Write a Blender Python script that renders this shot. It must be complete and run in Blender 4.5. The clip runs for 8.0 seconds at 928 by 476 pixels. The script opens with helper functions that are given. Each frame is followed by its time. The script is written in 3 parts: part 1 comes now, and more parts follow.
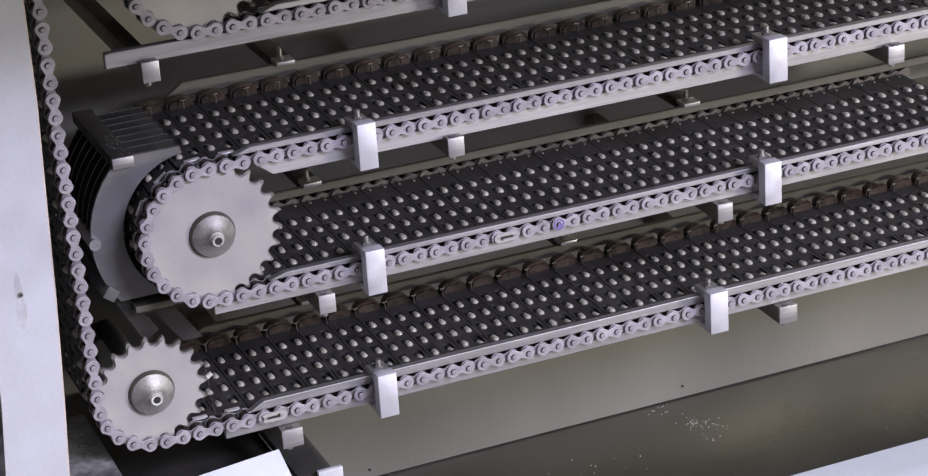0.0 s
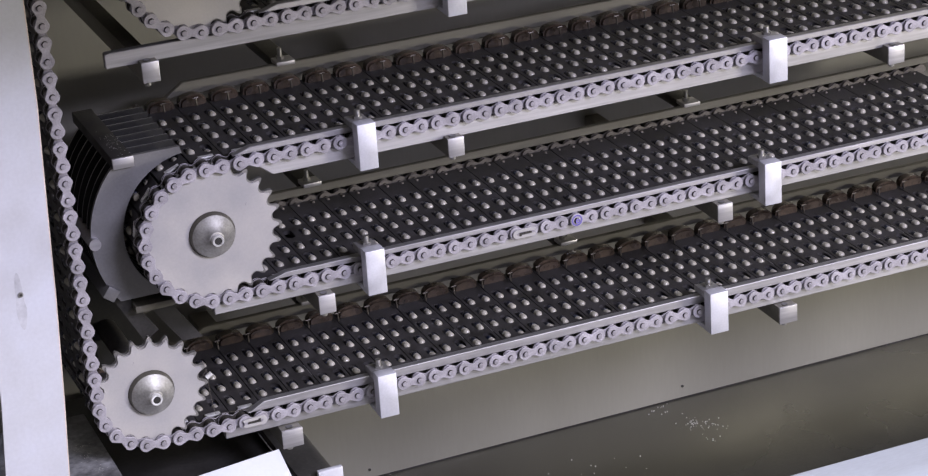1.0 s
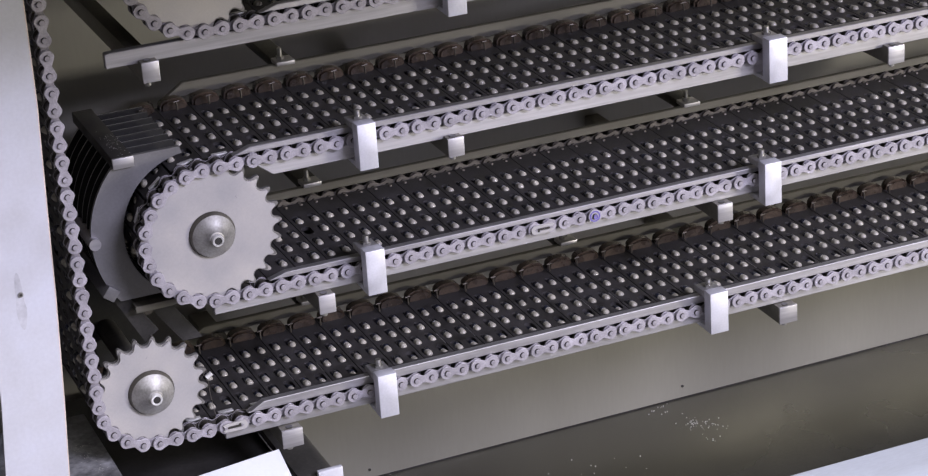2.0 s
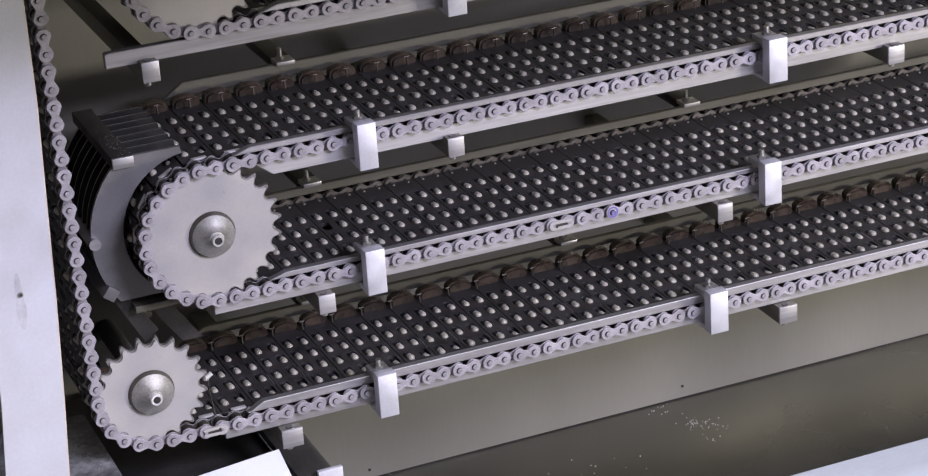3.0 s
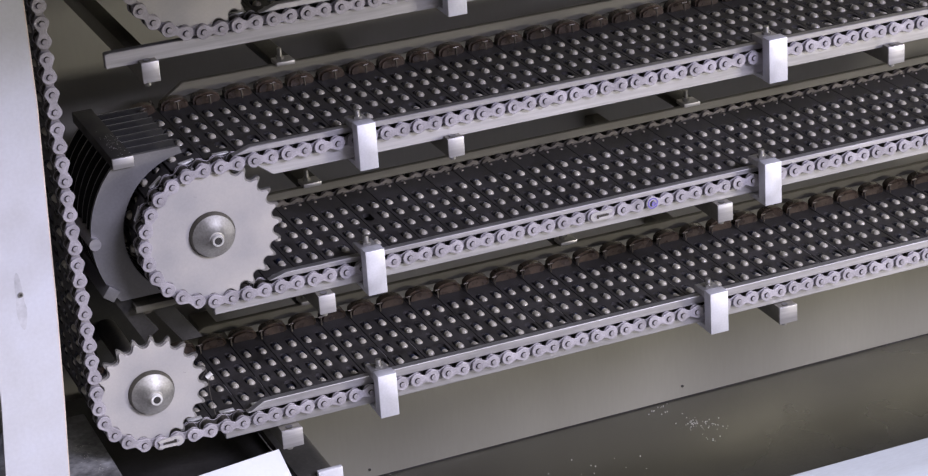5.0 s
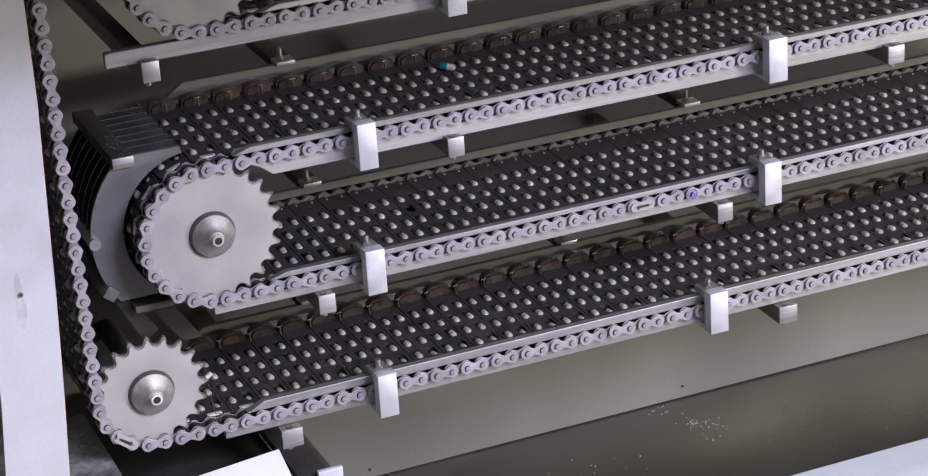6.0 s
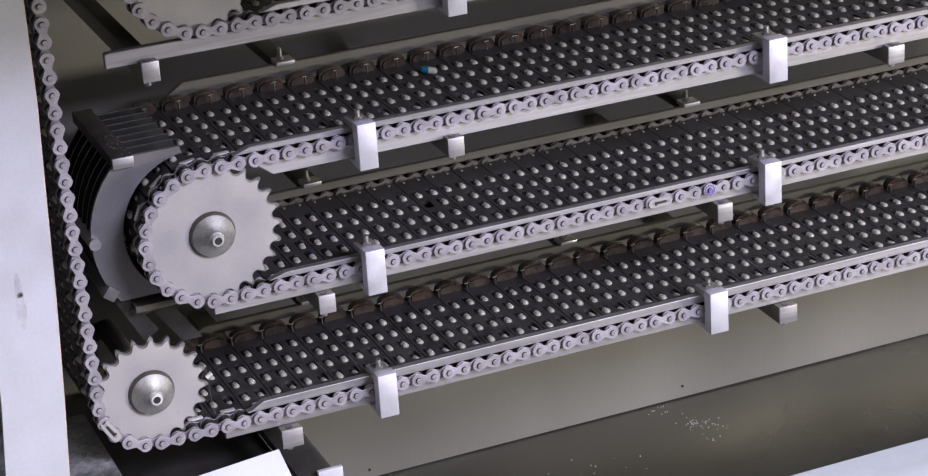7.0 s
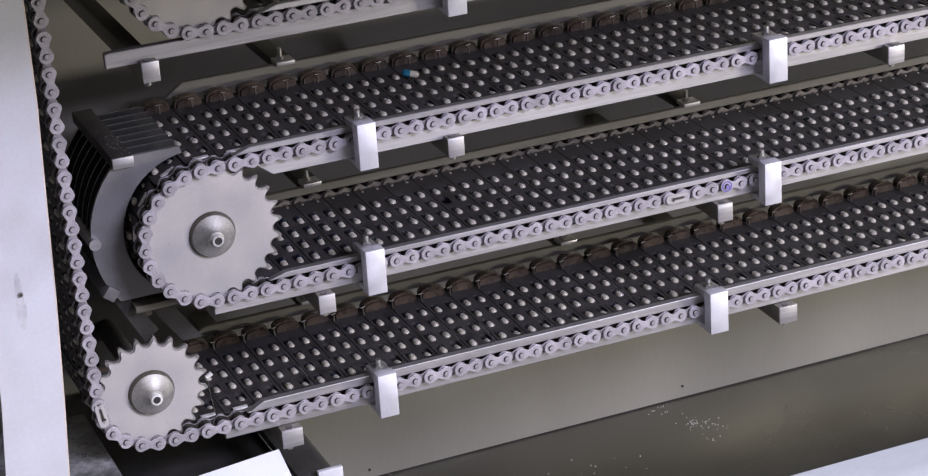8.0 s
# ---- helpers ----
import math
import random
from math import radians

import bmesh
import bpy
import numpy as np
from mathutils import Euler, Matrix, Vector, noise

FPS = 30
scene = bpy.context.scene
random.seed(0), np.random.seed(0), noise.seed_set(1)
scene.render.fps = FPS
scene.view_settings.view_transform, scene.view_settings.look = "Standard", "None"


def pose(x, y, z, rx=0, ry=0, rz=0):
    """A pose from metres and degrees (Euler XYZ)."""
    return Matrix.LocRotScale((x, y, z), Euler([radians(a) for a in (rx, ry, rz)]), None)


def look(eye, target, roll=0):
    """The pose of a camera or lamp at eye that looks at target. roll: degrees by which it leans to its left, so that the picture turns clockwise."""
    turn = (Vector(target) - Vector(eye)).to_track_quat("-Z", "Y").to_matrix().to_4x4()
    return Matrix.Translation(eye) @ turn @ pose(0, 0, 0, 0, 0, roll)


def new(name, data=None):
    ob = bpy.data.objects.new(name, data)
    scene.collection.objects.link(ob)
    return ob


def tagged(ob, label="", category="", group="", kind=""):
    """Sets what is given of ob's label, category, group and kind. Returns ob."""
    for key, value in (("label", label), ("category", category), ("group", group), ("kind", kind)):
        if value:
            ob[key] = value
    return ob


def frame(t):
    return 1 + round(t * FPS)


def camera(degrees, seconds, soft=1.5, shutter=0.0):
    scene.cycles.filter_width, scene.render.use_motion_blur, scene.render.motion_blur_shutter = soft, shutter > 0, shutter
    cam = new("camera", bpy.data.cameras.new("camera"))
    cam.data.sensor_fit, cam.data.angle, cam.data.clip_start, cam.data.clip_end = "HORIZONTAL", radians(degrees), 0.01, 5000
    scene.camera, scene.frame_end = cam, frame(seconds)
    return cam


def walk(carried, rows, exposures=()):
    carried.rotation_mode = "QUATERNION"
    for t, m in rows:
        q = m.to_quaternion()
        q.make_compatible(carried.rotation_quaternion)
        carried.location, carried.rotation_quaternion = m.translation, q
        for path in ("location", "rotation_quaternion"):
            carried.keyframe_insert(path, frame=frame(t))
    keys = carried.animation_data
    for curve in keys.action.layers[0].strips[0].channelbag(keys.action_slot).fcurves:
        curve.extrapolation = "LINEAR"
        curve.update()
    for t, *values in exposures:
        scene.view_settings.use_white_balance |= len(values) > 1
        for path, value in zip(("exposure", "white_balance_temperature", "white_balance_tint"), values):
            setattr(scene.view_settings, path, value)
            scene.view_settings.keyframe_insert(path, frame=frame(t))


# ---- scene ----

# ---------------------------------------------------------------- camera
cam = camera(22.447, 8.0, soft=1.2)
walk(cam, [(0.0, pose(-0.5029, -1.8756, 0.8059, 66.894, 3.541, -23.125)),
           (8.0, pose(-0.5029, -1.8756, 0.8059, 66.894, 3.541, -23.125))],
     exposures=[(0.0, 0.27, 6500, 10), (1.0, 0.34, 6500, 10), (8.0, 0.34, 6500, 10)])

# ---------------------------------------------------------------- light
world = bpy.data.worlds.new("world")
scene.world = world
world.use_nodes = True
world.node_tree.nodes["Background"].inputs["Color"].default_value = (0.62, 0.64, 0.72, 1)
world.node_tree.nodes["Background"].inputs["Strength"].default_value = 0.25


def area_lamp(name, eye, target, w, h, watts, colour, spread=180):
    data = bpy.data.lights.new(name, "AREA")
    data.shape, data.size, data.size_y, data.energy, data.color = "RECTANGLE", w, h, watts, colour
    data.spread = radians(spread)
    ob = new(name, data)
    ob.matrix_world = look(eye, target)
    return ob


# Unseen front lamp, added and placed for the machine's main light.
area_lamp("front_key", (1.45, -3.05, 1.90), (0.40, 0.0, -0.1), 1.3, 0.75, 127, (0.778, 0.762, 1.0))
# Fill lamp added to brighten the lower back wall and deck.
area_lamp("right_fill", (3.15, -3.05, 0.30), (0.9, 0.3, -0.35), 0.8, 0.5, 62, (1.0, 0.945, 0.84))
# Unseen overhead lamp, added as fill for the upward faces.
area_lamp("top_fill", (0.7, -2.3, 2.45), (0.6, -1.0, 0.0), 2.4, 0.5, 34, (0.97, 0.96, 0.96))


# ---------------------------------------------------------------- materials
def material(name, colour, rough=0.5, metal=0.0, grain=(0.12, 400.0), stain=(0.15, 18.0), bump=0.05,
             stretch=(1, 1, 1), per_object=0.0, rough_var=0.12, tint=None):
    m = bpy.data.materials.new(name)
    m.use_nodes = True
    nt = m.node_tree
    bsdf = nt.nodes["Principled BSDF"]
    tex = nt.nodes.new("ShaderNodeTexCoord")
    mp = nt.nodes.new("ShaderNodeMapping")
    mp.inputs["Scale"].default_value = stretch
    nt.links.new(tex.outputs["Object"], mp.inputs["Vector"])
    info = nt.nodes.new("ShaderNodeObjectInfo")
    shift = nt.nodes.new("ShaderNodeVectorMath")
    shift.operation = "ADD"
    nt.links.new(mp.outputs["Vector"], shift.inputs[0])
    nt.links.new(info.outputs["Random"], shift.inputs[1])
    fine = nt.nodes.new("ShaderNodeTexNoise")
    fine.inputs["Scale"].default_value, fine.inputs["Detail"].default_value = grain[1], 4
    broad = nt.nodes.new("ShaderNodeTexNoise")
    broad.inputs["Scale"].default_value, broad.inputs["Detail"].default_value = stain[1], 5
    nt.links.new(shift.outputs[0], fine.inputs["Vector"])
    nt.links.new(shift.outputs[0], broad.inputs["Vector"])

    def swing(source, lo, hi):
        r = nt.nodes.new("ShaderNodeMapRange")
        r.inputs["From Min"].default_value, r.inputs["From Max"].default_value = 0.3, 0.7
        r.inputs["To Min"].default_value, r.inputs["To Max"].default_value = lo, hi
        nt.links.new(source, r.inputs["Value"])
        return r.outputs["Result"]

    def times(a, b):
        k = nt.nodes.new("ShaderNodeMath")
        k.operation = "MULTIPLY"
        nt.links.new(a, k.inputs[0])
        nt.links.new(b, k.inputs[1])
        return k.outputs[0]

    v = times(swing(fine.outputs["Fac"], 1 - grain[0], 1 + grain[0]), swing(broad.outputs["Fac"], 1 - stain[0], 1 + stain[0]))
    if per_object:
        r = nt.nodes.new("ShaderNodeMapRange")
        r.inputs["To Min"].default_value, r.inputs["To Max"].default_value = 1 - per_object, 1 + per_object
        nt.links.new(info.outputs["Random"], r.inputs["Value"])
        v = times(v, r.outputs["Result"])
    mix = nt.nodes.new("ShaderNodeVectorMath")
    mix.operation = "SCALE"
    nt.links.new(v, mix.inputs["Scale"])
    if tint:
        blend = nt.nodes.new("ShaderNodeMix")
        blend.data_type = "RGBA"
        blend.inputs[6].default_value, blend.inputs[7].default_value = (*colour, 1), (*tint, 1)
        nt.links.new(swing(broad.outputs["Fac"], 0, 1), blend.inputs[0])
        nt.links.new(blend.outputs[2], mix.inputs[0])
    else:
        mix.inputs[0].default_value = colour
    nt.links.new(mix.outputs[0], bsdf.inputs["Base Color"])
    nt.links.new(swing(broad.outputs["Fac"], max(0.03, rough - rough_var), min(1, rough + rough_var)), bsdf.inputs["Roughness"])
    bsdf.inputs["Metallic"].default_value = metal
    if bump:
        b = nt.nodes.new("ShaderNodeBump")
        b.inputs["Strength"].default_value, b.inputs["Distance"].default_value = bump, 0.001
        nt.links.new(fine.outputs["Fac"], b.inputs["Height"])
        nt.links.new(b.outputs["Normal"], bsdf.inputs["Normal"])
    return m


def turned(m, amount):
    """Stretches the gloss of a lathe-turned metal round the y axis."""
    nt = m.node_tree
    t = nt.nodes.new("ShaderNodeTangent")
    t.direction_type, t.axis = "RADIAL", "Y"
    bsdf = nt.nodes["Principled BSDF"]
    bsdf.inputs["Anisotropic"].default_value = amount
    nt.links.new(t.outputs["Tangent"], bsdf.inputs["Tangent"])
    return m


CHAIN = material("matt_chain_steel", (0.40, 0.377, 0.415), 0.50, 0.3, (0.14, 700), (0.18, 60), 0.08, per_object=0.06)
# Darker and browner than CHAIN.
CHAIN_DARK = material("dark_chain_steel", (0.165, 0.148, 0.132), 0.5, 0.4, (0.15, 700), (0.2, 60), 0.08, per_object=0.1)
PIN = material("pin_steel", (0.34, 0.32, 0.35), 0.5, 0.3, (0.1, 900), (0.1, 80), 0.05)
SPROCKET = material("ground_sprocket_steel", (0.48, 0.468, 0.48), 0.42, 0.25, (0.03, 500), (0.10, 22), 0.04, tint=(0.49, 0.465, 0.445))
HUB = turned(material("turned_hub_steel", (0.36, 0.35, 0.33), 0.52, 0.7, (0.14, 500), (0.22, 60), 0.05), 0.35)
# Darker copy of HUB that paints the hub's side as shaded.
COLLAR = material("shaded_turned_steel", (0.12, 0.112, 0.095), 0.4, 0.7, (0.15, 500), (0.2, 60), 0.05)
RAIL = material("brushed_rail_steel", (0.525, 0.512, 0.53), 0.50, 0.85, (0.14, 300), (0.12, 12), 0.05, (0.05, 1, 1))
# Darker, less metallic than RAIL; on rear rails and cross bars.
REAR_RAIL = material("dark_rail_steel", (0.175, 0.166, 0.142), 0.5, 0.35, (0.10, 300), (0.10, 12), 0.05, (0.05, 1, 1))
BLOCK = material("bright_aluminium", (0.74, 0.74, 0.80), 0.56, 0.6, (0.04, 500), (0.05, 60), 0.03)
BOLT = material("bolt_steel", (0.42, 0.41, 0.39), 0.35, 0.85, (0.1, 600), (0.1, 80), 0.04)
SLAT = material("black_anodised_carrier", (0.036, 0.033, 0.034), 0.55, 0.0, (0.30, 700), (0.45, 60), 0.12, per_object=0.12)
BROWN = material("smoked_brown_plastic", (0.048, 0.033, 0.024), 0.30, 0.0, (0.3, 500), (0.45, 90), 0.10, per_object=0.25)
WHITE_SHELL = material("ivory_gelatine", (0.41, 0.385, 0.33), 0.2, 0.0, (0.06, 400), (0.08, 90), 0.02, per_object=0.12)
BLUE_SHELL = material("dark_blue_gelatine", (0.010, 0.014, 0.034), 0.30, 0.0, (0.1, 400), (0.2, 90), 0.02, per_object=0.3)
TEAL_SHELL = material("teal_gelatine", (0.012, 0.13, 0.22), 0.30, 0.0, (0.1, 400), (0.1, 90), 0.02)
WALL = material("olive_stainless_sheet", (0.36, 0.348, 0.305), 0.42, 0.3, (0.02, 260), (0.12, 4.0), 0.012, (1, 1, 0.15))
# The strong broad patches paint soft reflections into the deck's colour.
FLOOR = material("dark_stainless_sheet", (0.115, 0.112, 0.097), 0.24, 0.75, (0.05, 300), (0.28, 3.5), 0.02)
PANEL = material("stained_bright_sheet", (0.73, 0.73, 0.77), 0.42, 0.15, (0.03, 300), (0.15, 17.0), 0.02, tint=(0.60, 0.61, 0.675))
LEDGE = material("smeared_blue_grey_sheet", (0.62, 0.65, 0.71), 0.40, 0.3, (0.04, 300), (0.30, 9.0), 0.02, (0.35, 2.5, 1), tint=(0.40, 0.43, 0.47))
STAIN = material("dried_drip", (0.55, 0.55, 0.59), 0.5, 0.1, (0.06, 300), (0.2, 60), 0.02)
WORN = material("mottled_worn_steel", (0.28, 0.28, 0.295), 0.42, 0.4, (0.35, 170), (0.55, 30), 0.10)
BLACK = material("black_painted_steel", (0.034, 0.032, 0.031), 0.45, 0.0, (0.2, 300), (0.3, 20), 0.05)
DARK = material("dark_guard_steel", (0.070, 0.067, 0.062), 0.40, 0.3, (0.2, 300), (0.3, 30), 0.05)
LUG = material("lug_steel", (0.85, 0.84, 0.83), 0.38, 0.4, (0.12, 600), (0.2, 80), 0.05, per_object=0.2)
GUARD = material("grey_guard_plate", (0.20, 0.196, 0.20), 0.42, 0.4, (0.06, 400), (0.10, 20), 0.04)
WHITE = material("white_plastic_sheet", (0.70, 0.725, 0.79), 0.5, 0.0, (0.02, 300), (0.03, 20), 0.01)
TOOTH = material("dark_tooth_steel", (0.27, 0.26, 0.25), 0.40, 0.5, (0.12, 600), (0.25, 60), 0.05)
# Near-black: shade of the chain's gaps and recesses put into the colour.
SHADE_STEEL = material("shaded_dark_steel", (0.050, 0.045, 0.040), 0.45, 0.3, (0.2, 600), (0.3, 60), 0.06)
CUT_EDGE = material("raw_cut_edge", (0.80, 0.68, 0.58), 0.45, 0.2, (0.1, 500), (0.2, 40), 0.03)
DULL_PIN = material("dull_pin_steel", (0.085, 0.074, 0.064), 0.40, 0.5, (0.15, 700), (0.2, 60), 0.05)
# Darker copy of CHAIN: shade behind the outer plates put into the colour.
INNER_STEEL = material("shaded_inner_plate_steel", (0.29, 0.273, 0.298), 0.50, 0.3, (0.18, 700), (0.25, 60), 0.08, per_object=0.08)
# Near-black standing for shade between the ribs and inside the machine.
SHADE_BLACK = material("shade_black", (0.014, 0.0135, 0.013), 0.60, 0.0, (0.2, 300), (0.3, 25), 0.05)
INK = material("violet_paint_mark", (0.17, 0.14, 0.42), 0.5, 0.0, (0.1, 900), (0.15, 300), 0.02)
HALL = material("hall_paint", (0.47, 0.46, 0.44), 0.7, 0.0, (0.04, 60), (0.08, 2.0), 0.02)
CONCRETE = material("hall_concrete", (0.22, 0.215, 0.205), 0.6, 0.0, (0.12, 90), (0.15, 3.0), 0.05)
CRUMB = material("white_crumbs", (0.75, 0.74, 0.70), 0.6, 0.0, (0.1, 900), (0.1, 300), 0.02)


# ---------------------------------------------------------------- mesh helpers
def link_mesh(name, mesh, parent=None, label=""):
    ob = new(name, mesh)
    ob.parent = parent
    if label:
        ob["label"] = label
    return ob


def to_mesh(name, bm, *mats, smooth=None):
    bmesh.ops.recalc_face_normals(bm, faces=bm.faces)
    me = bpy.data.meshes.new(name)
    bm.to_mesh(me)
    bm.free()
    for m in mats:
        me.materials.append(m)
    if smooth is not None:
        me.polygons.foreach_set("use_smooth", [True] * len(me.polygons))
        me.set_sharp_from_angle(angle=radians(smooth))
    return me


def part(name, bm, mat, parent=None, label="", smooth=35):
    return link_mesh(name, to_mesh(name, bm, mat, smooth=smooth), parent, label)


def thing(name, label, category, group="", kind="", at=(0, 0, 0)):
    ob = new(name)
    ob.empty_display_size = 0.02
    ob.location = at
    return tagged(ob, label, category, group, kind)


def add_box(bm, x0, x1, y0, y1, z0, z1, bevel=0.0, mat=0):
    vs = bmesh.ops.create_cube(bm, size=1.0, matrix=Matrix.Translation(((x0 + x1) / 2, (y0 + y1) / 2, (z0 + z1) / 2))
                               @ Matrix.Diagonal((x1 - x0, y1 - y0, z1 - z0, 1)))["verts"]
    faces = {f for v in vs for f in v.link_faces}
    for f in faces:
        f.material_index = mat
    if bevel:
        edges = list({e for v in vs for e in v.link_edges})
        bmesh.ops.bevel(bm, geom=edges, offset=bevel, segments=2, affect="EDGES", profile=0.5)
    return bm


def box(x0, x1, y0, y1, z0, z1, bevel=0.0):
    return add_box(bmesh.new(), x0, x1, y0, y1, z0, z1, bevel)


def add_prism(bm, outline, y0, y1, holes=(), mat=0, bevel=0.0):
    """A flat shape in x and z (outline, with holes), thick from y0 to y1."""
    edges, verts = [], []
    for loop in (outline, *holes):
        vs = [bm.verts.new((x, y0, z)) for x, z in loop]
        verts += vs
        edges += [bm.edges.new((a, b)) for a, b in zip(vs, vs[1:] + vs[:1])]
    if holes:
        made = bmesh.ops.triangle_fill(bm, use_beauty=True, use_dissolve=False, edges=edges)["geom"]
        faces = [g for g in made if isinstance(g, bmesh.types.BMFace)]
    else:
        faces = [bm.faces.new(verts)]
    out = bmesh.ops.extrude_face_region(bm, geom=faces, use_keep_orig=True)["geom"]
    moved = [g for g in out if isinstance(g, bmesh.types.BMVert)]
    bmesh.ops.translate(bm, verts=moved, vec=(0, y1 - y0, 0))
    for f in bm.faces:
        if any(v in moved for v in f.verts) or f in faces:
            f.material_index = mat
    return bm


def prism(outline, y0, y1, holes=()):
    return add_prism(bmesh.new(), outline, y0, y1, holes)


def ring(cx, cz, r, n=32, start=0.0):
    return [(cx + r * math.cos(start + 2 * math.pi * i / n), cz + r * math.sin(start + 2 * math.pi * i / n)) for i in range(n)]


def add_lathe(bm, profile, n=32, cx=0.0, cz=0.0, mat=0):
    """A turned solid round the y axis through (cx, cz): profile of (radius, y)."""
    rows = []
    for r, y in profile:
        rows.append([bm.verts.new((cx + r * math.cos(2 * math.pi * i / n), y, cz + r * math.sin(2 * math.pi * i / n))) for i in range(n)])
    for a, b in zip(rows, rows[1:]):
        for i in range(n):
            bm.faces.new((a[i], a[(i + 1) % n], b[(i + 1) % n], b[i])).material_index = mat
    for end in (rows[0], rows[-1]):
        bm.faces.new(end).material_index = mat
    return bm


def add_rod(bm, a, b, r, n=12):
    a, b = Vector(a), Vector(b)
    turn = (b - a).to_track_quat("Z", "Y").to_matrix().to_4x4()
    bmesh.ops.create_cone(bm, cap_ends=True, segments=n, radius1=r, radius2=r, depth=(b - a).length,
                          matrix=Matrix.Translation((a + b) / 2) @ turn)
    return bm


# ---------------------------------------------------------------- plan
P = 0.015875                      # chain pitch
R = P / 2 / math.sin(math.pi / 25)  # large sprockets, 25 teeth
RS = P / 2 / math.sin(math.pi / 20)  # small sprocket, 20 teeth
SX, SZ = -0.0717, -0.1388         # small sprocket's centre
AX, AZ = 0.0015, 0.0012           # middle large sprocket's centre
FRONT = 0.004                     # the front chains' middle plane, from which their links are drawn
TX, TZ = 0.012, 0.2543            # upper large sprocket's centre
PHASE_A, PHASE_B, PHASE_C = -11.165, -0.46, 0.28
ROW1, ROW2, ROW3, ROW0 = AZ + R, AZ - R, SZ - RS, TZ - R
RIGHT = 1.30                      # where the rails end
WALL_Y, DECK = 0.30, -0.452


def travel(t):
    """How far the chains have run at t seconds: an even pace, with one quicker advance."""
    k = min(1.0, max(0.0, (t - 4.72) / 1.06))
    return 0.0191 * t + 0.0296 * k * k * (3 - 2 * k)


def arc_path(cx, cz, r, u, turn, top):
    """A point of a straight run (u > 0) that winds on to a wheel (u < 0); top: +1 over the wheel, -1 under it."""
    if u >= 0:
        return Vector((cx + u, 0, cz + top * r))
    if -u < turn * r:
        a = -u / r
        return Vector((cx - r * math.sin(a), 0, cz + top * r * math.cos(a)))
    rest = -u - turn * r
    ex, ez = -math.cos(turn), -top * math.sin(turn)
    return Vector((cx - r * math.sin(turn) + rest * ex, 0, cz + top * r * math.cos(turn) + rest * ez))


def path_a(k, t):
    return arc_path(AX, AZ, R, (k - PHASE_A) * P - travel(t), math.pi, 1)


def path_b(k, t):
    return arc_path(SX, SZ, RS, (k - PHASE_B) * P - travel(t), math.pi / 2 - 0.010, -1)


def path_c(k, t):
    return arc_path(TX, TZ, R, (k - PHASE_C) * P + travel(t), math.pi, -1)


def link_pose(path, k, t):
    """The pose of the link between pins k - 1 and k: x along the chain, z across it."""
    a, b = path(k - 1, t), path(k, t)
    d = (b - a).normalized()
    mid = (a + b) / 2
    return Matrix(((d.x, 0, -d.z, mid.x), (0, 1, 0, 0), (d.z, 0, d.x, mid.z), (0, 0, 0, 1)))


# ---------------------------------------------------------------- hall and cabinet
def hall():
    shell = (("floor", (-5, 5, -5, 3, -1.25, -1.15), CONCRETE), ("ceiling", (-5, 5, -5, 3, 2.6, 2.7), HALL),
             ("wall_north", (-5, 5, 3, 3.1, -1.15, 2.6), HALL),
             ("wall_west", (-5.1, -5, -5, 3, -1.15, 2.6), HALL), ("wall_east", (5, 5.1, -5, 3, -1.15, 2.6), HALL))
    x0, x1, z0, z1 = 0.65, 2.25, 1.44, 2.36
    bm = prism([(-5, -1.15), (5, -1.15), (5, 2.6), (-5, 2.6)], -3.30, -3.10, [[(x0, z0), (x1, z0), (x1, z1), (x0, z1)],
                                                                                [(2.70, -1.10), (3.60, -1.10), (3.60, 0.95), (2.70, 0.95)]])
    tagged(part("wall_south", bm, HALL), "plain painted wall of the machine hall with added lamp openings", "wall", kind="structure")
    # Frame added round the front lamp; no window is known here.
    win = tagged(new("added_window"), "unseen window frame added round the front lamp", "window", kind="structure")
    part("frame", prism([(x0 - 0.05, z0 - 0.05), (x1 + 0.05, z0 - 0.05), (x1 + 0.05, z1 + 0.05), (x0 - 0.05, z1 + 0.05)], -3.095, -3.07,
                        [[(x0, z0), (x1, z0), (x1, z1), (x0, z1)]]), PANEL, win)
    part("sill", box(x0 - 0.06, x1 + 0.06, -3.10, -3.0, z0 - 0.08, z0 - 0.052, 0.003), PANEL, win)
    # Doorway added to hold the right fill lamp.
    door = tagged(new("added_doorway"), "unseen doorway added round the right fill lamp", "door", kind="structure")
    part("frame", prism([(2.64, -1.10), (3.66, -1.10), (3.66, 1.01), (2.64, 1.01)], -3.095, -3.07,
                        [[(2.70, -1.095), (3.60, -1.095), (3.60, 0.95), (2.70, 0.95)]]), PANEL, door)
    # Housing added for the overhead fill lamp.
    lamp = thing("added_lamp_housing", "unseen white housing added above the top fill lamp", "lamp", at=(0.7, -2.3, 2.5))
    part("housing", box(-1.25, 1.25, -0.3, 0.3, 0.0, 0.09, 0.005), WHITE, lamp)
    for name, b, mat in shell:
        tagged(part(name, box(*b), mat), "plain painted wall of the machine hall" if "wall" in name else "plain hall " + name,
               name.split("_")[0], kind="structure")


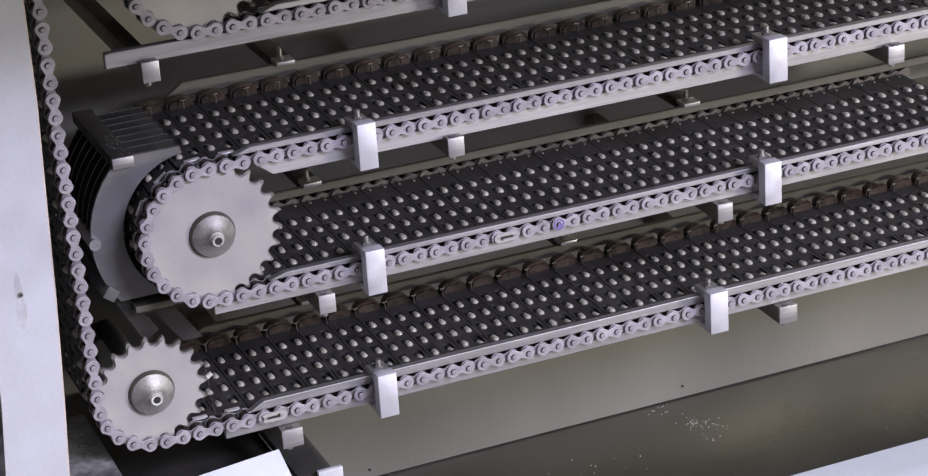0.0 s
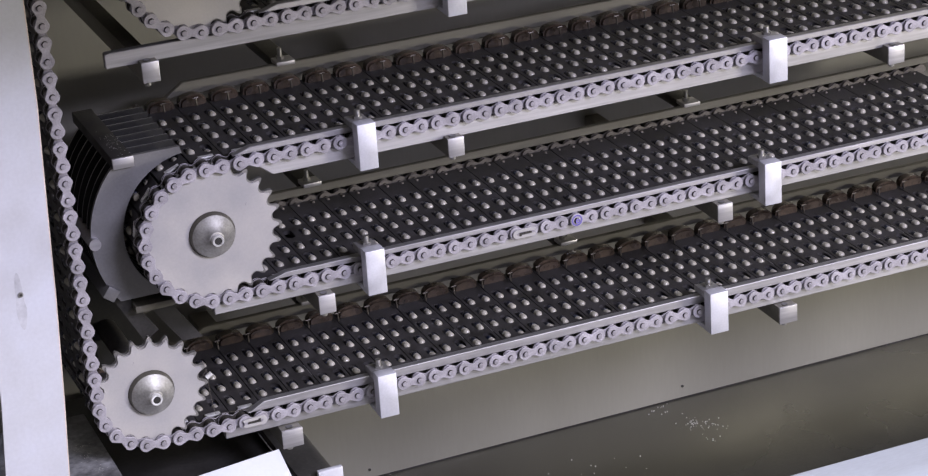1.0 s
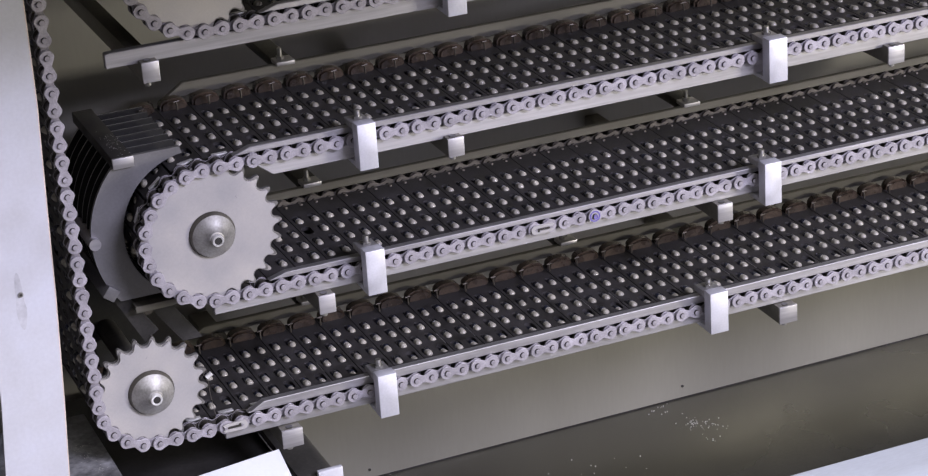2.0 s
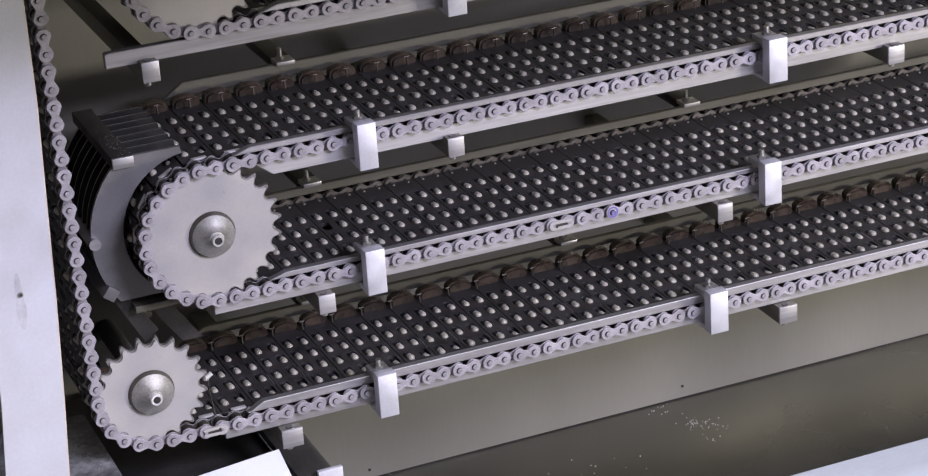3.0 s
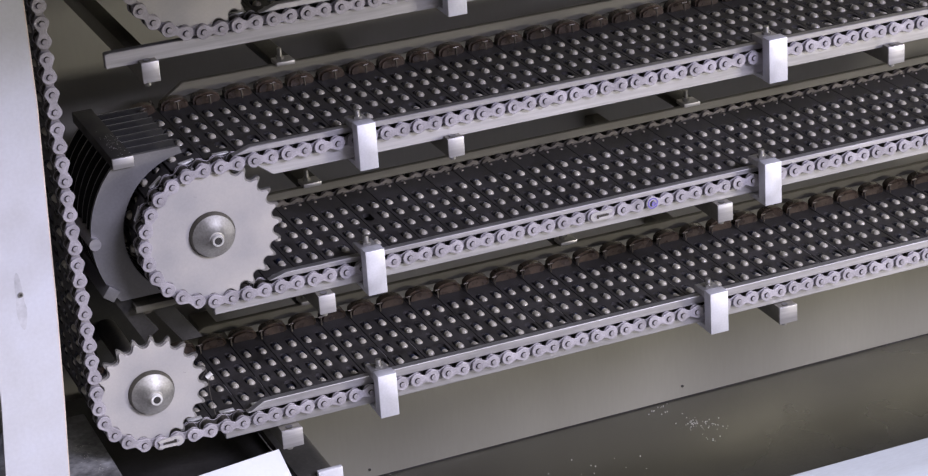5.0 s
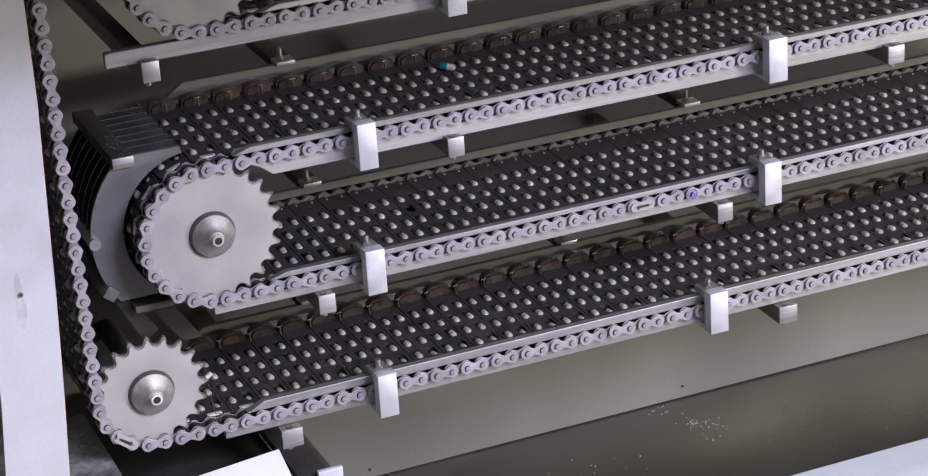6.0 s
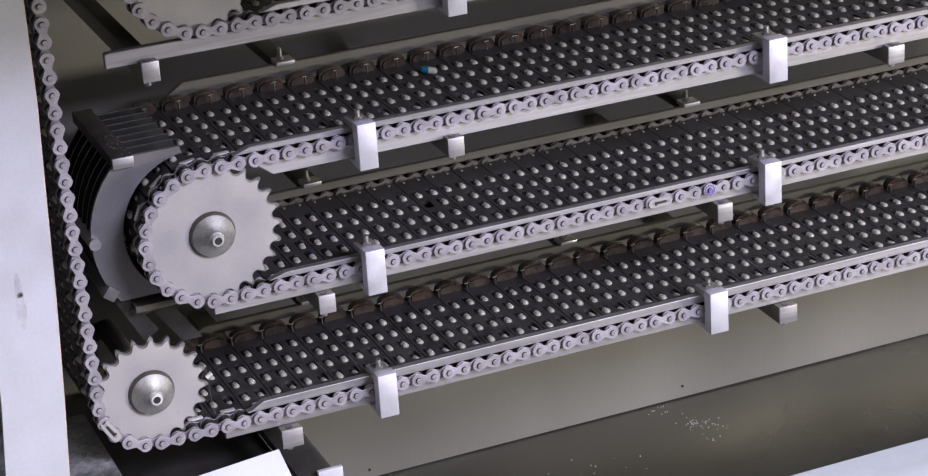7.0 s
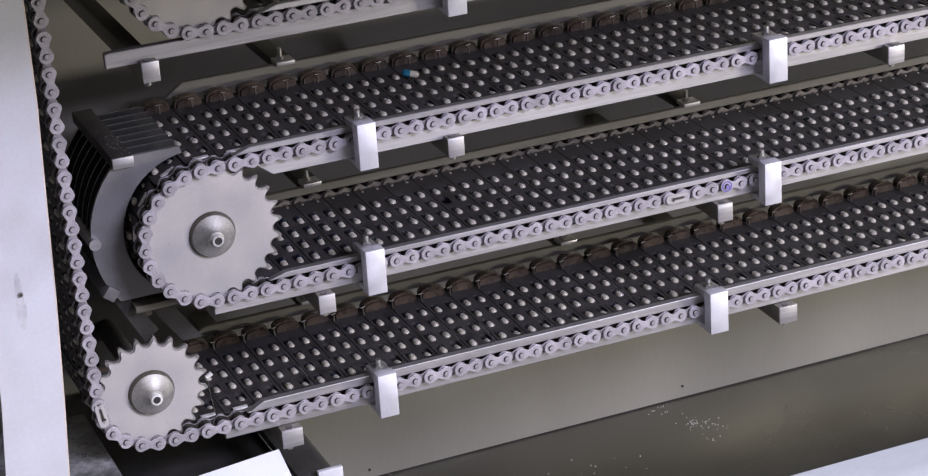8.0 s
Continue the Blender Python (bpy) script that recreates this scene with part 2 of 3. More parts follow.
def cabinet():
    tagged(part("wall_cabinet", box(-0.62, 1.7, WALL_Y, WALL_Y + 0.012, DECK + 0.0005, 0.75, 0.0005), WALL),
           "olive-grey stainless steel back wall of the machine", "wall", kind="structure")
    deck = tagged(part("deck", box(-0.62, 1.7, 0.072, WALL_Y - 0.0010, DECK - 0.012, DECK, 0.001), FLOOR),
                  "dark stainless steel floor sheet under the conveyor", "deck", kind="structure")
    bm = box(-0.62, 1.7, -0.16, 0.0, -0.006, 0.0, 0.001)
    bm.transform(pose(0, 0.0705, DECK + 0.0045, 42, 0, 0))
    tagged(part("ledge", bm, LEDGE),
           "bright metal ledge along the deck", "ledge", kind="structure")
    tagged(part("baseboard", box(-0.60, 1.68, 0.075, 0.29, -1.15, DECK - 0.03, 0.002), WALL),
           "stainless steel lower body of the machine", "cabinet", kind="structure")
    # Out of view; added to keep light off the upper wall and rows.
    tagged(part("ceiling_cabinet", box(-0.62, 1.7, -0.45, 0.312, 0.41, 0.422, 0.002), WALL),
           "unseen steel sheet added over the conveyor to block light", "hood", kind="structure")
    bm = bmesh.new()
    for x, z in ((0.620, -0.437), (0.228, -0.441)):
        add_lathe(bm, [(0.0015, WALL_Y - 0.0012), (0.0015, WALL_Y + 0.001)], 12, x, z)
    tagged(part("trim", bm, BLACK), "small dark rivets in the back wall", "rivet", kind="structure")
    tagged(part("seam", box(-0.62, 1.7, WALL_Y - 0.0008, WALL_Y + 0.011, DECK - 0.02, DECK + 0.0003), BLACK),
           "dark joint between back wall and deck", "joint", kind="structure")
    rng = random.Random(4)
    bm = bmesh.new()
    for cx, cy, n, s in ((0.581, 0.287, 14, 0.008), (0.600, 0.236, 44, 0.010), (0.615, 0.222, 16, 0.012), (0.60, 0.19, 6, 0.006), (0.47, 0.20, 10, 0.03)):
        for _ in range(n):
            r = rng.uniform(0.0003, 0.0008)
            bmesh.ops.create_icosphere(bm, subdivisions=1, radius=r, matrix=Matrix.Translation(
                (rng.gauss(cx, s), min(WALL_Y - 0.004, rng.gauss(cy, s * 0.8)), DECK + r * 0.4)) @ Matrix.Diagonal((1, 1.3, 0.6, 1)))
    tagged(part("crumbs", bm, CRUMB), "white crumbs scattered on the steel deck", "crumbs", kind="stuff")


def side_panel():
    """The bright upright sheet in front of the rising chain, with its screw and drip stain."""
    panel = thing("machine_cover", "bright stained metal cover sheet with a screw", "cover")
    edge = [(-0.1455, 0.40), (-0.147, 0.169), (-0.150, 0.10), (-0.1545, -0.01), (-0.1595, -0.10), (-0.165, -0.18), (-0.172, -0.42)]
    part("sheet", prism(edge + [(-0.232, -0.42), (-0.2195, -0.164), (-0.214, -0.10), (-0.208, 0.02), (-0.204, 0.40)], -0.034, -0.030), PANEL, panel)
    part("return_flange", prism([(x - 0.0006, z) for x, z in edge] + [(x - 0.0026, z) for x, z in reversed(edge)], -0.0298, -0.012), PANEL, panel)
    part("cut_edge", prism([(x + 0.0011, z) for x, z in edge] + [(x + 0.0001, z) for x, z in reversed(edge)], -0.0338, -0.0290), CUT_EDGE, panel, "bare cream cut edge")
    part("outer_flange", box(-0.30, -0.236, -0.04, -0.03, -0.42, 0.40, 0.002), DARK, panel, "dark neighbouring frame")
    bm = add_lathe(bmesh.new(), [(0.0, -0.0352), (0.0022, -0.0352), (0.0026, -0.0342), (0.0026, -0.033)], 20, -0.1835, 0.002)
    screw = part("screw", bm, BOLT, panel, "small recessed screw")
    part("socket", add_lathe(bmesh.new(), [(0.0012, -0.0354), (0.0012, -0.0345)], 6, -0.1835, 0.002), BLACK, screw)
    o = [(-0.1845 + 0.0048 * math.cos(a) * (1.0 if math.sin(a) < 0 else 0.7), -0.004 + 0.027 * math.sin(a)) for a in [2 * math.pi * i / 24 for i in range(24)]]
    part("drip_stain", prism(o, -0.0341, -0.0336), STAIN, panel, "grey drip stain")
    return panel


# ---------------------------------------------------------------- rails
def rail_bar(name, outline, y0, y1, mat, label, group="conveyor rails"):
    bm = prism(outline, y0, y1)
    bmesh.ops.bevel(bm, geom=[e for e in bm.edges], offset=0.0006, segments=1, affect="EDGES")
    return tagged(part(name, bm, mat), label, "rail", group)


def rails():
    for z, up, low, cut, crest, foot in ((ROW1, 0.028, 0.048, True, 0.0112, -0.0190), (ROW2, 0.050, -0.004, False, 0.0106, -0.0156),
                                         (ROW3, 0.016, -0.007, False, 0.0140, -0.0150), (ROW0, 0.066, -0.075, False, 0.0112, -0.0192)):
        g = thing("guide_rail", "pair of brushed steel guide rails along the roller chain", "rail", "conveyor rails")
        left = [(low, z - 0.0060), (low + 0.016, z + foot)] if cut else [(low, z - 0.0060), (low, z + foot)]
        for name, o in (("upper_bar", [(up, z + 0.0056), (RIGHT, z + 0.0056), (RIGHT, z + crest), (up + 0.017, z + crest), (up + 0.004, z + 0.0068)]),
                        ("lower_bar", left + [(RIGHT, z + foot), (RIGHT, z - 0.0053), (low + 0.004, z - 0.0053)])):
            bm = prism(o, 0.0050 + FRONT, 0.0132 + FRONT)
            bmesh.ops.bevel(bm, geom=list(bm.edges), offset=0.0006, segments=1, affect="EDGES")
            part(name, bm, RAIL, g)
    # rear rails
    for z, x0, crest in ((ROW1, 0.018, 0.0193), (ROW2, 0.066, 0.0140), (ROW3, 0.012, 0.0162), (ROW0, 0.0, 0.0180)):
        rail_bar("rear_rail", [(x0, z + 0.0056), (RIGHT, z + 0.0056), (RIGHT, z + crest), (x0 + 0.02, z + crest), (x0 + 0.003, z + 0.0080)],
                 0.191, 0.197, REAR_RAIL, "dark steel guide rail along the back of the conveyor")
    for z in (ROW1, ROW2, ROW3):
        rail_bar("bed_rail", [(0.05, z - 0.012), (RIGHT, z - 0.012), (RIGHT, z - 0.009), (0.05, z - 0.009)], 0.03, 0.19, DARK,
                 "dark steel bed under the carriers")


def rail_clamp(x, z, w=0.0185):
    """The bright block that bridges the two rails in front of the chain, with a bolt on top."""
    c = thing("rail_clamp", "bright aluminium clamp block bridging two conveyor rails", "clamp", "rail clamps", at=(x, FRONT, z))
    bm = box(-w / 2, w / 2, -0.0195, -0.006, -0.0219, 0.0221, 0.0007)
    part("block", bm, BLOCK, c)
    part("upper_arm", box(-w / 2 + 0.0003, w / 2 - 0.0003, -0.0062, 0.0150, 0.0138, 0.0200, 0.0004), RAIL, c)
    part("lower_arm", box(-w / 2 + 0.0003, w / 2 - 0.0003, -0.0062, 0.0132, -0.0216, -0.0176, 0.0004), BLOCK, c)
    bm = bmesh.new()
    bmesh.ops.create_cone(bm, cap_ends=True, segments=6, radius1=0.0044, radius2=0.0044, depth=0.0035, matrix=Matrix.Translation((0.0005, 0.0045, 0.0207)))
    bmesh.ops.create_cone(bm, cap_ends=True, segments=14, radius1=0.0031, radius2=0.0028, depth=0.0062, matrix=Matrix.Translation((0.0005, 0.0045, 0.0252)))
    part("bolt", bm, BOLT, c, "steel bolt with a nut")
    return c


def cross_tube(x, z, w=0.016):
    """A square bar that carries the rails, from under the front rail to the back wall."""
    c = thing("cross_bar", "square steel cross bar under the conveyor rails", "bar", "cross bars", at=(x, 0, z))
    # Bar darker than its end cap: the sides' shade is in the colour.
    part("bar", box(-w / 2, w / 2, 0.0, WALL_Y - 0.002, -0.0185, -0.0005, 0.0006), REAR_RAIL, c, "bar in a shaded steel tone")
    part("end_cap", box(-w / 2 - 0.0003, w / 2 + 0.0003, -0.0025, -0.0001, -0.0188, -0.0003, 0.0005), RAIL, c, "end face in the lighter tone")
    bm = bmesh.new()
    bmesh.ops.create_cone(bm, cap_ends=True, segments=10, radius1=0.003, radius2=0.003, depth=0.004, matrix=Matrix.Translation((-0.002, 0.004, -0.0205)))
    part("bolt", bm, BOLT, c)
    bm = add_lathe(bmesh.new(), [(0.0010, 0.0), (0.0034, 0.0), (0.0034, 0.0008), (0.0010, 0.0008)], 14)
    bm.transform(pose(-0.001, 0.0042, -0.0005, 90, 0, 0))
    part("bolt_hole", bm, BLACK, c, "dark recessed bolt hole")
    return c


def rear_clamp(x, y, z):
    c = thing("rear_clamp", "small steel clamp with a bolt on the rear rail", "clamp", "rear clamps", at=(x, y, z))
    part("plate", box(-0.0095, 0.0095, -0.004, 0.014, 0.0, 0.0042, 0.0006), RAIL, c)
    part("arm", box(-0.0093, 0.0093, 0.0142, WALL_Y - 0.001 - y, -0.006, 0.0038, 0.0006), DARK, c)
    bm = bmesh.new()
    bmesh.ops.create_cone(bm, cap_ends=True, segments=6, radius1=0.004, radius2=0.004, depth=0.0035, matrix=Matrix.Translation((-0.0025, 0.006, 0.0058)))
    bmesh.ops.create_cone(bm, cap_ends=True, segments=12, radius1=0.0026, radius2=0.0024, depth=0.009, matrix=Matrix.Translation((-0.0025, 0.006, 0.0110)))
    part("bolt", bm, BOLT, c, "steel bolt with a nut")


def rail_fittings():
    for x, z, w in ((0.1475, ROW1 - 0.0018, 0.0180), (0.5707, ROW1 - 0.0006, 0.0202), (0.1457, ROW2 + 0.0015, 0.0189), (0.5637, ROW2, 0.0186),
                    (0.1475, ROW3 + 0.0012, 0.0188), (0.5011, ROW3 + 0.0026, 0.0199), (0.243, ROW0, 0.0185)):
        rail_clamp(x, z, w)
    for x, z, w in ((0.238, ROW1 - 0.0155, 0.0155), (0.712, ROW1 - 0.0155, 0.018), (0.100, ROW2 - 0.0155, 0.0155), (0.517, ROW2 - 0.0155, 0.016),
                    (0.054, ROW3 - 0.0155, 0.020), (0.587, ROW3 - 0.0155, 0.020), (-0.039, ROW0 - 0.0155, 0.015)):
        cross_tube(x, z, w)
    for x, y, z in ((0.1415, 0.191, ROW1 + 0.0180), (0.583, 0.191, ROW2 + 0.0142), (0.157, 0.191, ROW2 + 0.0142),
                    (0.143, 0.191, ROW3 + 0.0164), (0.433, 0.191, ROW3 + 0.0164)):
        rear_clamp(x, y, z)


# ---------------------------------------------------------------- drum guard
def drum_guard():
    """Ribs that hold the capsules in their pockets round the middle wheel, tied by bars."""
    g = thing("drum_guard", "ribbed steel guard round the turning conveyor with a grey end plate", "guard")
    ro, ri, top, low = 0.1005, 0.0705, 0.0765, -0.060

    def outline(ro):
        a0, a1 = math.asin(min(1, top / ro)), math.asin(low / ro)
        pts = [(-0.010, top), (-ro * math.cos(a0), top)]
        pts += [(-ro * math.cos(a0 + (a1 - a0) * i / 28), ro * math.sin(a0 + (a1 - a0) * i / 28)) for i in range(1, 29)]
        a2 = math.asin(low / ri)
        pts += [(-ri * math.cos(a2), low)]
        a3 = math.asin(0.0700 / ri)
        pts += [(-ri * math.cos(a2 + (a3 - a2) * i / 28), ri * math.sin(a2 + (a3 - a2) * i / 28)) for i in range(1, 29)]
        return pts

    shape = outline(ro)
    part("end_plate", prism(shape, 0.0445, 0.0485), GUARD, g, "grey steel end plate")
    for i in range(1, 8):
        bm = prism(outline(ro - 0.002), 0.0485 + i * 0.0168, 0.0502 + i * 0.0168)
        # Side faces get the painted gap shade, rim faces the lighter rail steel.
        bm.normal_update()
        for f in bm.faces:
            f.material_index = 1 if abs(f.normal.y) < 0.5 else 0
        link_mesh("rib", to_mesh("rib", bm, SHADE_BLACK, RAIL, smooth=35), g, "rib with sides in shade black and a lighter rim")
    bm = bmesh.new()
    add_box(bm, -0.073, -0.0540, 0.0425, 0.185, top - 0.009, top + 0.0015, 0.0008)
    part("top_bar", bm, BLACK, g, "dark cross bar")
    part("bar_end", box(-0.0733, -0.0537, 0.0395, 0.0423, top - 0.0085, top + 0.0017, 0.0006), RAIL, g, "bright bar end")
    part("rod", add_rod(bmesh.new(), (-0.0985, 0.038, 0.002), (-0.0985, 0.185, 0.002), 0.0055, 20), RAIL, g)
    bm = box(-0.006, 0.006, 0.0, 0.145, -0.006, 0.006, 0.0008)
    bm.transform(pose(-0.0895, 0.039, -0.049, 0, 38, 0))
    part("lower_bar", bm, GUARD, g)
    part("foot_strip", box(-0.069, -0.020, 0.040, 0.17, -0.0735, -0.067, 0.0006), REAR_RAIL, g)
    rng = random.Random(7)
    bm = bmesh.new()
    for _ in range(70):
        r = rng.uniform(0.00012, 0.00034)
        bmesh.ops.create_icosphere(bm, subdivisions=1, radius=r, matrix=Matrix.Translation(
            (rng.uniform(-0.069, -0.054), rng.gauss(0.075, 0.018), top + 0.0015 + r * 0.4)) @ Matrix.Diagonal((1.6, 1, 0.5, 1)))
    part("crumbs", bm, CRUMB, g, "white crumbs")
    # the dark carrier arms under the wheel
    part("bracket", prism([(-0.060, -0.066), (-0.040, -0.066), (-0.005, -0.120), (-0.024, -0.120)], 0.06, 0.068), BLACK, g)
    part("strap", prism([(-0.091, -0.0503), (-0.0797, -0.0483), (-0.0476, -0.099), (-0.0612, -0.109)], 0.052, 0.058), BLACK, g, "black sloping steel strap")
    # Added black sheet; paints the interior's darkness left of the strap.
    part("inner_shield", prism([(-0.0807, -0.0712), (-0.0652, -0.0872), (-0.0411, -0.1306), (-0.0262, -0.1662), (-0.0478, -0.1866), (-0.0825, -0.1779), (-0.0907, -0.1124)], 0.165, 0.168), SHADE_BLACK, g, "black sheet added for the dark interior")


# ---------------------------------------------------------------- sprockets
def tooth_outline(n, r, roller, tip):
    """A sprocket's outline: round seats for the rollers and pointed teeth."""
    pts = []
    step = 2 * math.pi / n
    for i in range(n):
        a = i * step
        for b in (-62, -40, -15, 15, 40, 62):
            q = radians(b)
            x, z = r - roller * math.cos(q), roller * math.sin(q)
            pts.append((a + math.atan2(z, x), math.hypot(x, z)))
        for f, rr in ((0.36, tip - 0.0022), (0.455, tip), (0.545, tip), (0.64, tip - 0.0022)):
            pts.append((a + f * step, rr))
    return [(rr * math.cos(a), rr * math.sin(a)) for a, rr in pts]


def sprocket(name, n, r, cx, cz, first, label, hub):
    """first: the angle of a roller seat, in degrees anticlockwise from the x axis as seen from the front."""
    s = thing(name, label, "sprocket", "sprockets", at=(cx, FRONT, cz))
    spin = Matrix.Rotation(-radians(first), 4, "Y")
    bm = prism(tooth_outline(n, r, 0.0050, r + 0.0034), 0.0064, 0.0104, [ring(0, 0, 0.012, 24)])
    bm.transform(spin)
    part("toothed_disc", bm, TOOTH, s, "dark toothed rim", smooth=25)
    bm = prism(tooth_outline(n, r - 0.0014, 0.0054, r - 0.0002), 0.0046, 0.0063, [ring(0, 0, hub + 0.0010, 48)])
    bm.transform(spin)
    part("front_plate", bm, SPROCKET, s, smooth=25)
    prof = [(hub - 0.0010, -0.0005), (hub - 0.0024, -0.0016), (hub * 0.62, -0.0052), (0.0085, -0.0082), (0.0070, -0.0098), (0.0054, -0.0104)]
    face = part("hub", add_lathe(bmesh.new(), prof, 64), HUB, s, "turned conical steel hub", smooth=25)
    part("collar", add_lathe(bmesh.new(), [(hub + 0.0008, 0.0044), (hub + 0.0002, 0.0036), (hub - 0.0009, -0.0004)], 48), COLLAR, face, "hub side with shade put into its colour")
    bm = bmesh.new()
    add_lathe(bm, [(0.0032, -0.006), (0.0036, -0.0142), (0.0051, -0.0142), (0.0055, -0.0134), (0.0055, -0.0040)], 24)
    shaft = part("shaft_end", bm, LUG, s, "hollow shaft end")
    part("bore", add_lathe(bmesh.new(), [(0.0034, -0.0138), (0.0034, -0.008)], 18), BLACK, shaft)
    part("shaft", add_lathe(bmesh.new(), [(0.010, 0.0105), (0.010, 0.21)], 20), DARK, s)
    # rear wheel of the same shaft
    bm = prism(tooth_outline(n, r, 0.0050, r + 0.0040), 0.1920, 0.1985, [ring(0, 0, 0.0105, 24)])
    bm.transform(spin)
    part("rear_disc", bm, CHAIN_DARK, s, smooth=25)
    if n == 25:
        core = add_lathe(bmesh.new(), [(r - 0.011, 0.030), (r - 0.011, 0.180)], 50)
        part("drum", core, DARK, s)
    return s


# ---------------------------------------------------------------- chain links
def plate_outline(waist=0.0033, end=0.0067, n=9):
    h = P / 2
    pts = []
    for sx in (1, -1):
        a0 = radians(68)
        arc = [(-a0 - radians(24)) + (2 * a0 + radians(48)) * i / n for i in range(n + 1)]
        for a in arc:
            pts.append((sx * (h + end * math.cos(a)), sx * end * math.sin(a)))
        pts.append((sx * h * 0.28, sx * (waist + 0.0009)))
        pts.append((0.0, sx * waist))
        pts.append((-sx * h * 0.28, sx * (waist + 0.0009)))
    return pts


def outer_link_mesh(name, mats, clip=False):
    bm = bmesh.new()
    o = plate_outline()
    add_prism(bm, o, -0.0012, 0.0007)
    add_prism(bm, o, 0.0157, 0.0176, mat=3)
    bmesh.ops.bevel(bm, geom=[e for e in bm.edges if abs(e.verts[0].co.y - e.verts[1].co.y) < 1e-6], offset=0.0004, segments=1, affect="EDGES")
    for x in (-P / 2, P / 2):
        # Pin sides take the shade colour; the heads stay in pin steel.
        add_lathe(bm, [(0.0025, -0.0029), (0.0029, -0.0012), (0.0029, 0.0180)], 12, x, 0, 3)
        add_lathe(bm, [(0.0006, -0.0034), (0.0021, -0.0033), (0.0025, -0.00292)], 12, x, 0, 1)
    if clip:
        h = P / 2
        loop = [(h + 0.0045 * math.cos(a), 0.0045 * math.sin(a)) for a in [radians(-90 + 18 * i) for i in range(11)]]
        loop += [(-h, 0.0043), (-h - 0.0035, 0.0030), (-h - 0.002, 0.0012), (-h + 0.004, 0.0014), (h - 0.001, 0.0016), (h + 0.0012, 0.0),
                 (h - 0.001, -0.0016), (-h + 0.004, -0.0014), (-h - 0.002, -0.0012), (-h - 0.0035, -0.0030), (-h, -0.0043)]
        add_prism(bm, loop, -0.0034, -0.0014, mat=2)
        add_prism(bm, [(-h + 0.001, 0.0009), (-h + 0.001, -0.0009), (h - 0.002, -0.0009), (h - 0.002, 0.0024), (h - 0.0042, 0.0024), (h - 0.0042, 0.0009)],
                  -0.00355, -0.0030, mat=3)
    return to_mesh(name, bm, *mats, smooth=30)


def inner_link_mesh(name, mats):
    bm = bmesh.new()
    o = plate_outline()
    add_prism(bm, o, 0.0024, 0.0042)
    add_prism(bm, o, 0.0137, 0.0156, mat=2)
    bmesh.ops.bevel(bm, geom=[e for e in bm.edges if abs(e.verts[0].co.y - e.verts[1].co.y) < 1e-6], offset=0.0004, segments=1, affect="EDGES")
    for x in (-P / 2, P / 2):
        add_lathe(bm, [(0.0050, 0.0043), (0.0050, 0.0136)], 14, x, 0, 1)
    return to_mesh(name, bm, *mats, smooth=30)


def chain(name, label, first, last, outer, inner, y=0.0, master=None, clip=None, mark=None):
    """A roller chain whose links lie between pins first and last; odd links are the outer ones when parity is 1."""
    c = thing(name, label, "chain", "roller chains")
    links = []
    parity = 1
    for k in range(first, last + 1):
        is_outer = k % 2 == parity
        me = outer if is_outer else inner
        if master is not None and k == master:
            me = clip
        ob = link_mesh("outer_link" if is_outer else "inner_link", me, c, "connecting link with a spring clip" if k == master else "")
        if mark is not None and k == mark:
            bm = bmesh.new()
            add_prism(bm, ring(-P / 2, 0, 0.0056, 20), -0.0016, -0.0013, [ring(-P / 2, 0, 0.0043, 20)])
            add_prism(bm, ring(-P / 2, 0, 0.0024, 20), -0.0038, -0.0034, [ring(-P / 2, 0, 0.0010, 12)])
            part("paint_mark", bm, INK, ob, "violet paint ring")
        links.append((k, ob, y))
    return c, links


# ---------------------------------------------------------------- carriers
ROWS_Y = (0.0535, 0.0830, 0.1125, 0.1420)


def slat_mesh():
    """A thin bar two pitches wide with eight long pockets cut through it."""
    bm = bmesh.new()
    w = P - 0.0005
    y0, y1 = 0.0235, 0.1835

    def pocket(cx, cy, hw=0.0046, hl=0.0097, n=6):
        r = hw
        up = [(cx + r * math.cos(math.pi * i / n), cy + hl - r + r * math.sin(math.pi * i / n)) for i in range(n + 1)]
        dn = [(cx - r * math.cos(math.pi * i / n), cy - hl + r - r * math.sin(math.pi * i / n)) for i in range(n + 1)]
        return up + dn

    outline = [(-w, y0 + 0.002), (-w + 0.002, y0), (w - 0.002, y0), (w, y0 + 0.002), (w, y1), (-w, y1)]
    holes = [pocket(x, y) for x in (-P / 2, P / 2) for y in ROWS_Y]
    # drawn in x and z, then laid flat
    add_prism(bm, outline, -0.0019, 0.0019, holes)
    bm.transform(Matrix(((1, 0, 0, 0), (0, 0, 1, 0), (0, 1, 0, 0), (0, 0, 0, 1))))
    return to_mesh("slat", bm, SLAT, smooth=30)


def capsule_mesh(cap):
    """A two-part shell lying along y: pale body to the front, dark cap to the back."""
    bm = bmesh.new()
    r, half = 0.0035, 0.0087
    prof = [(r * math.cos(radians(a)), -half + r - r * math.sin(radians(a))) for a in (88, 65, 42, 20, 0)] + [(r, 0.0006)]
    add_lathe(bm, prof, 14, mat=0)
    rc = r + 0.0003
    prof = [(rc, 0.0002)] + [(rc * math.cos(radians(a)), half - rc + rc * math.sin(radians(a))) for a in (0, 20, 42, 65, 88)]
    add_lathe(bm, prof, 14, mat=1)
    return to_mesh("capsule", bm, WHITE_SHELL, cap, smooth=50)


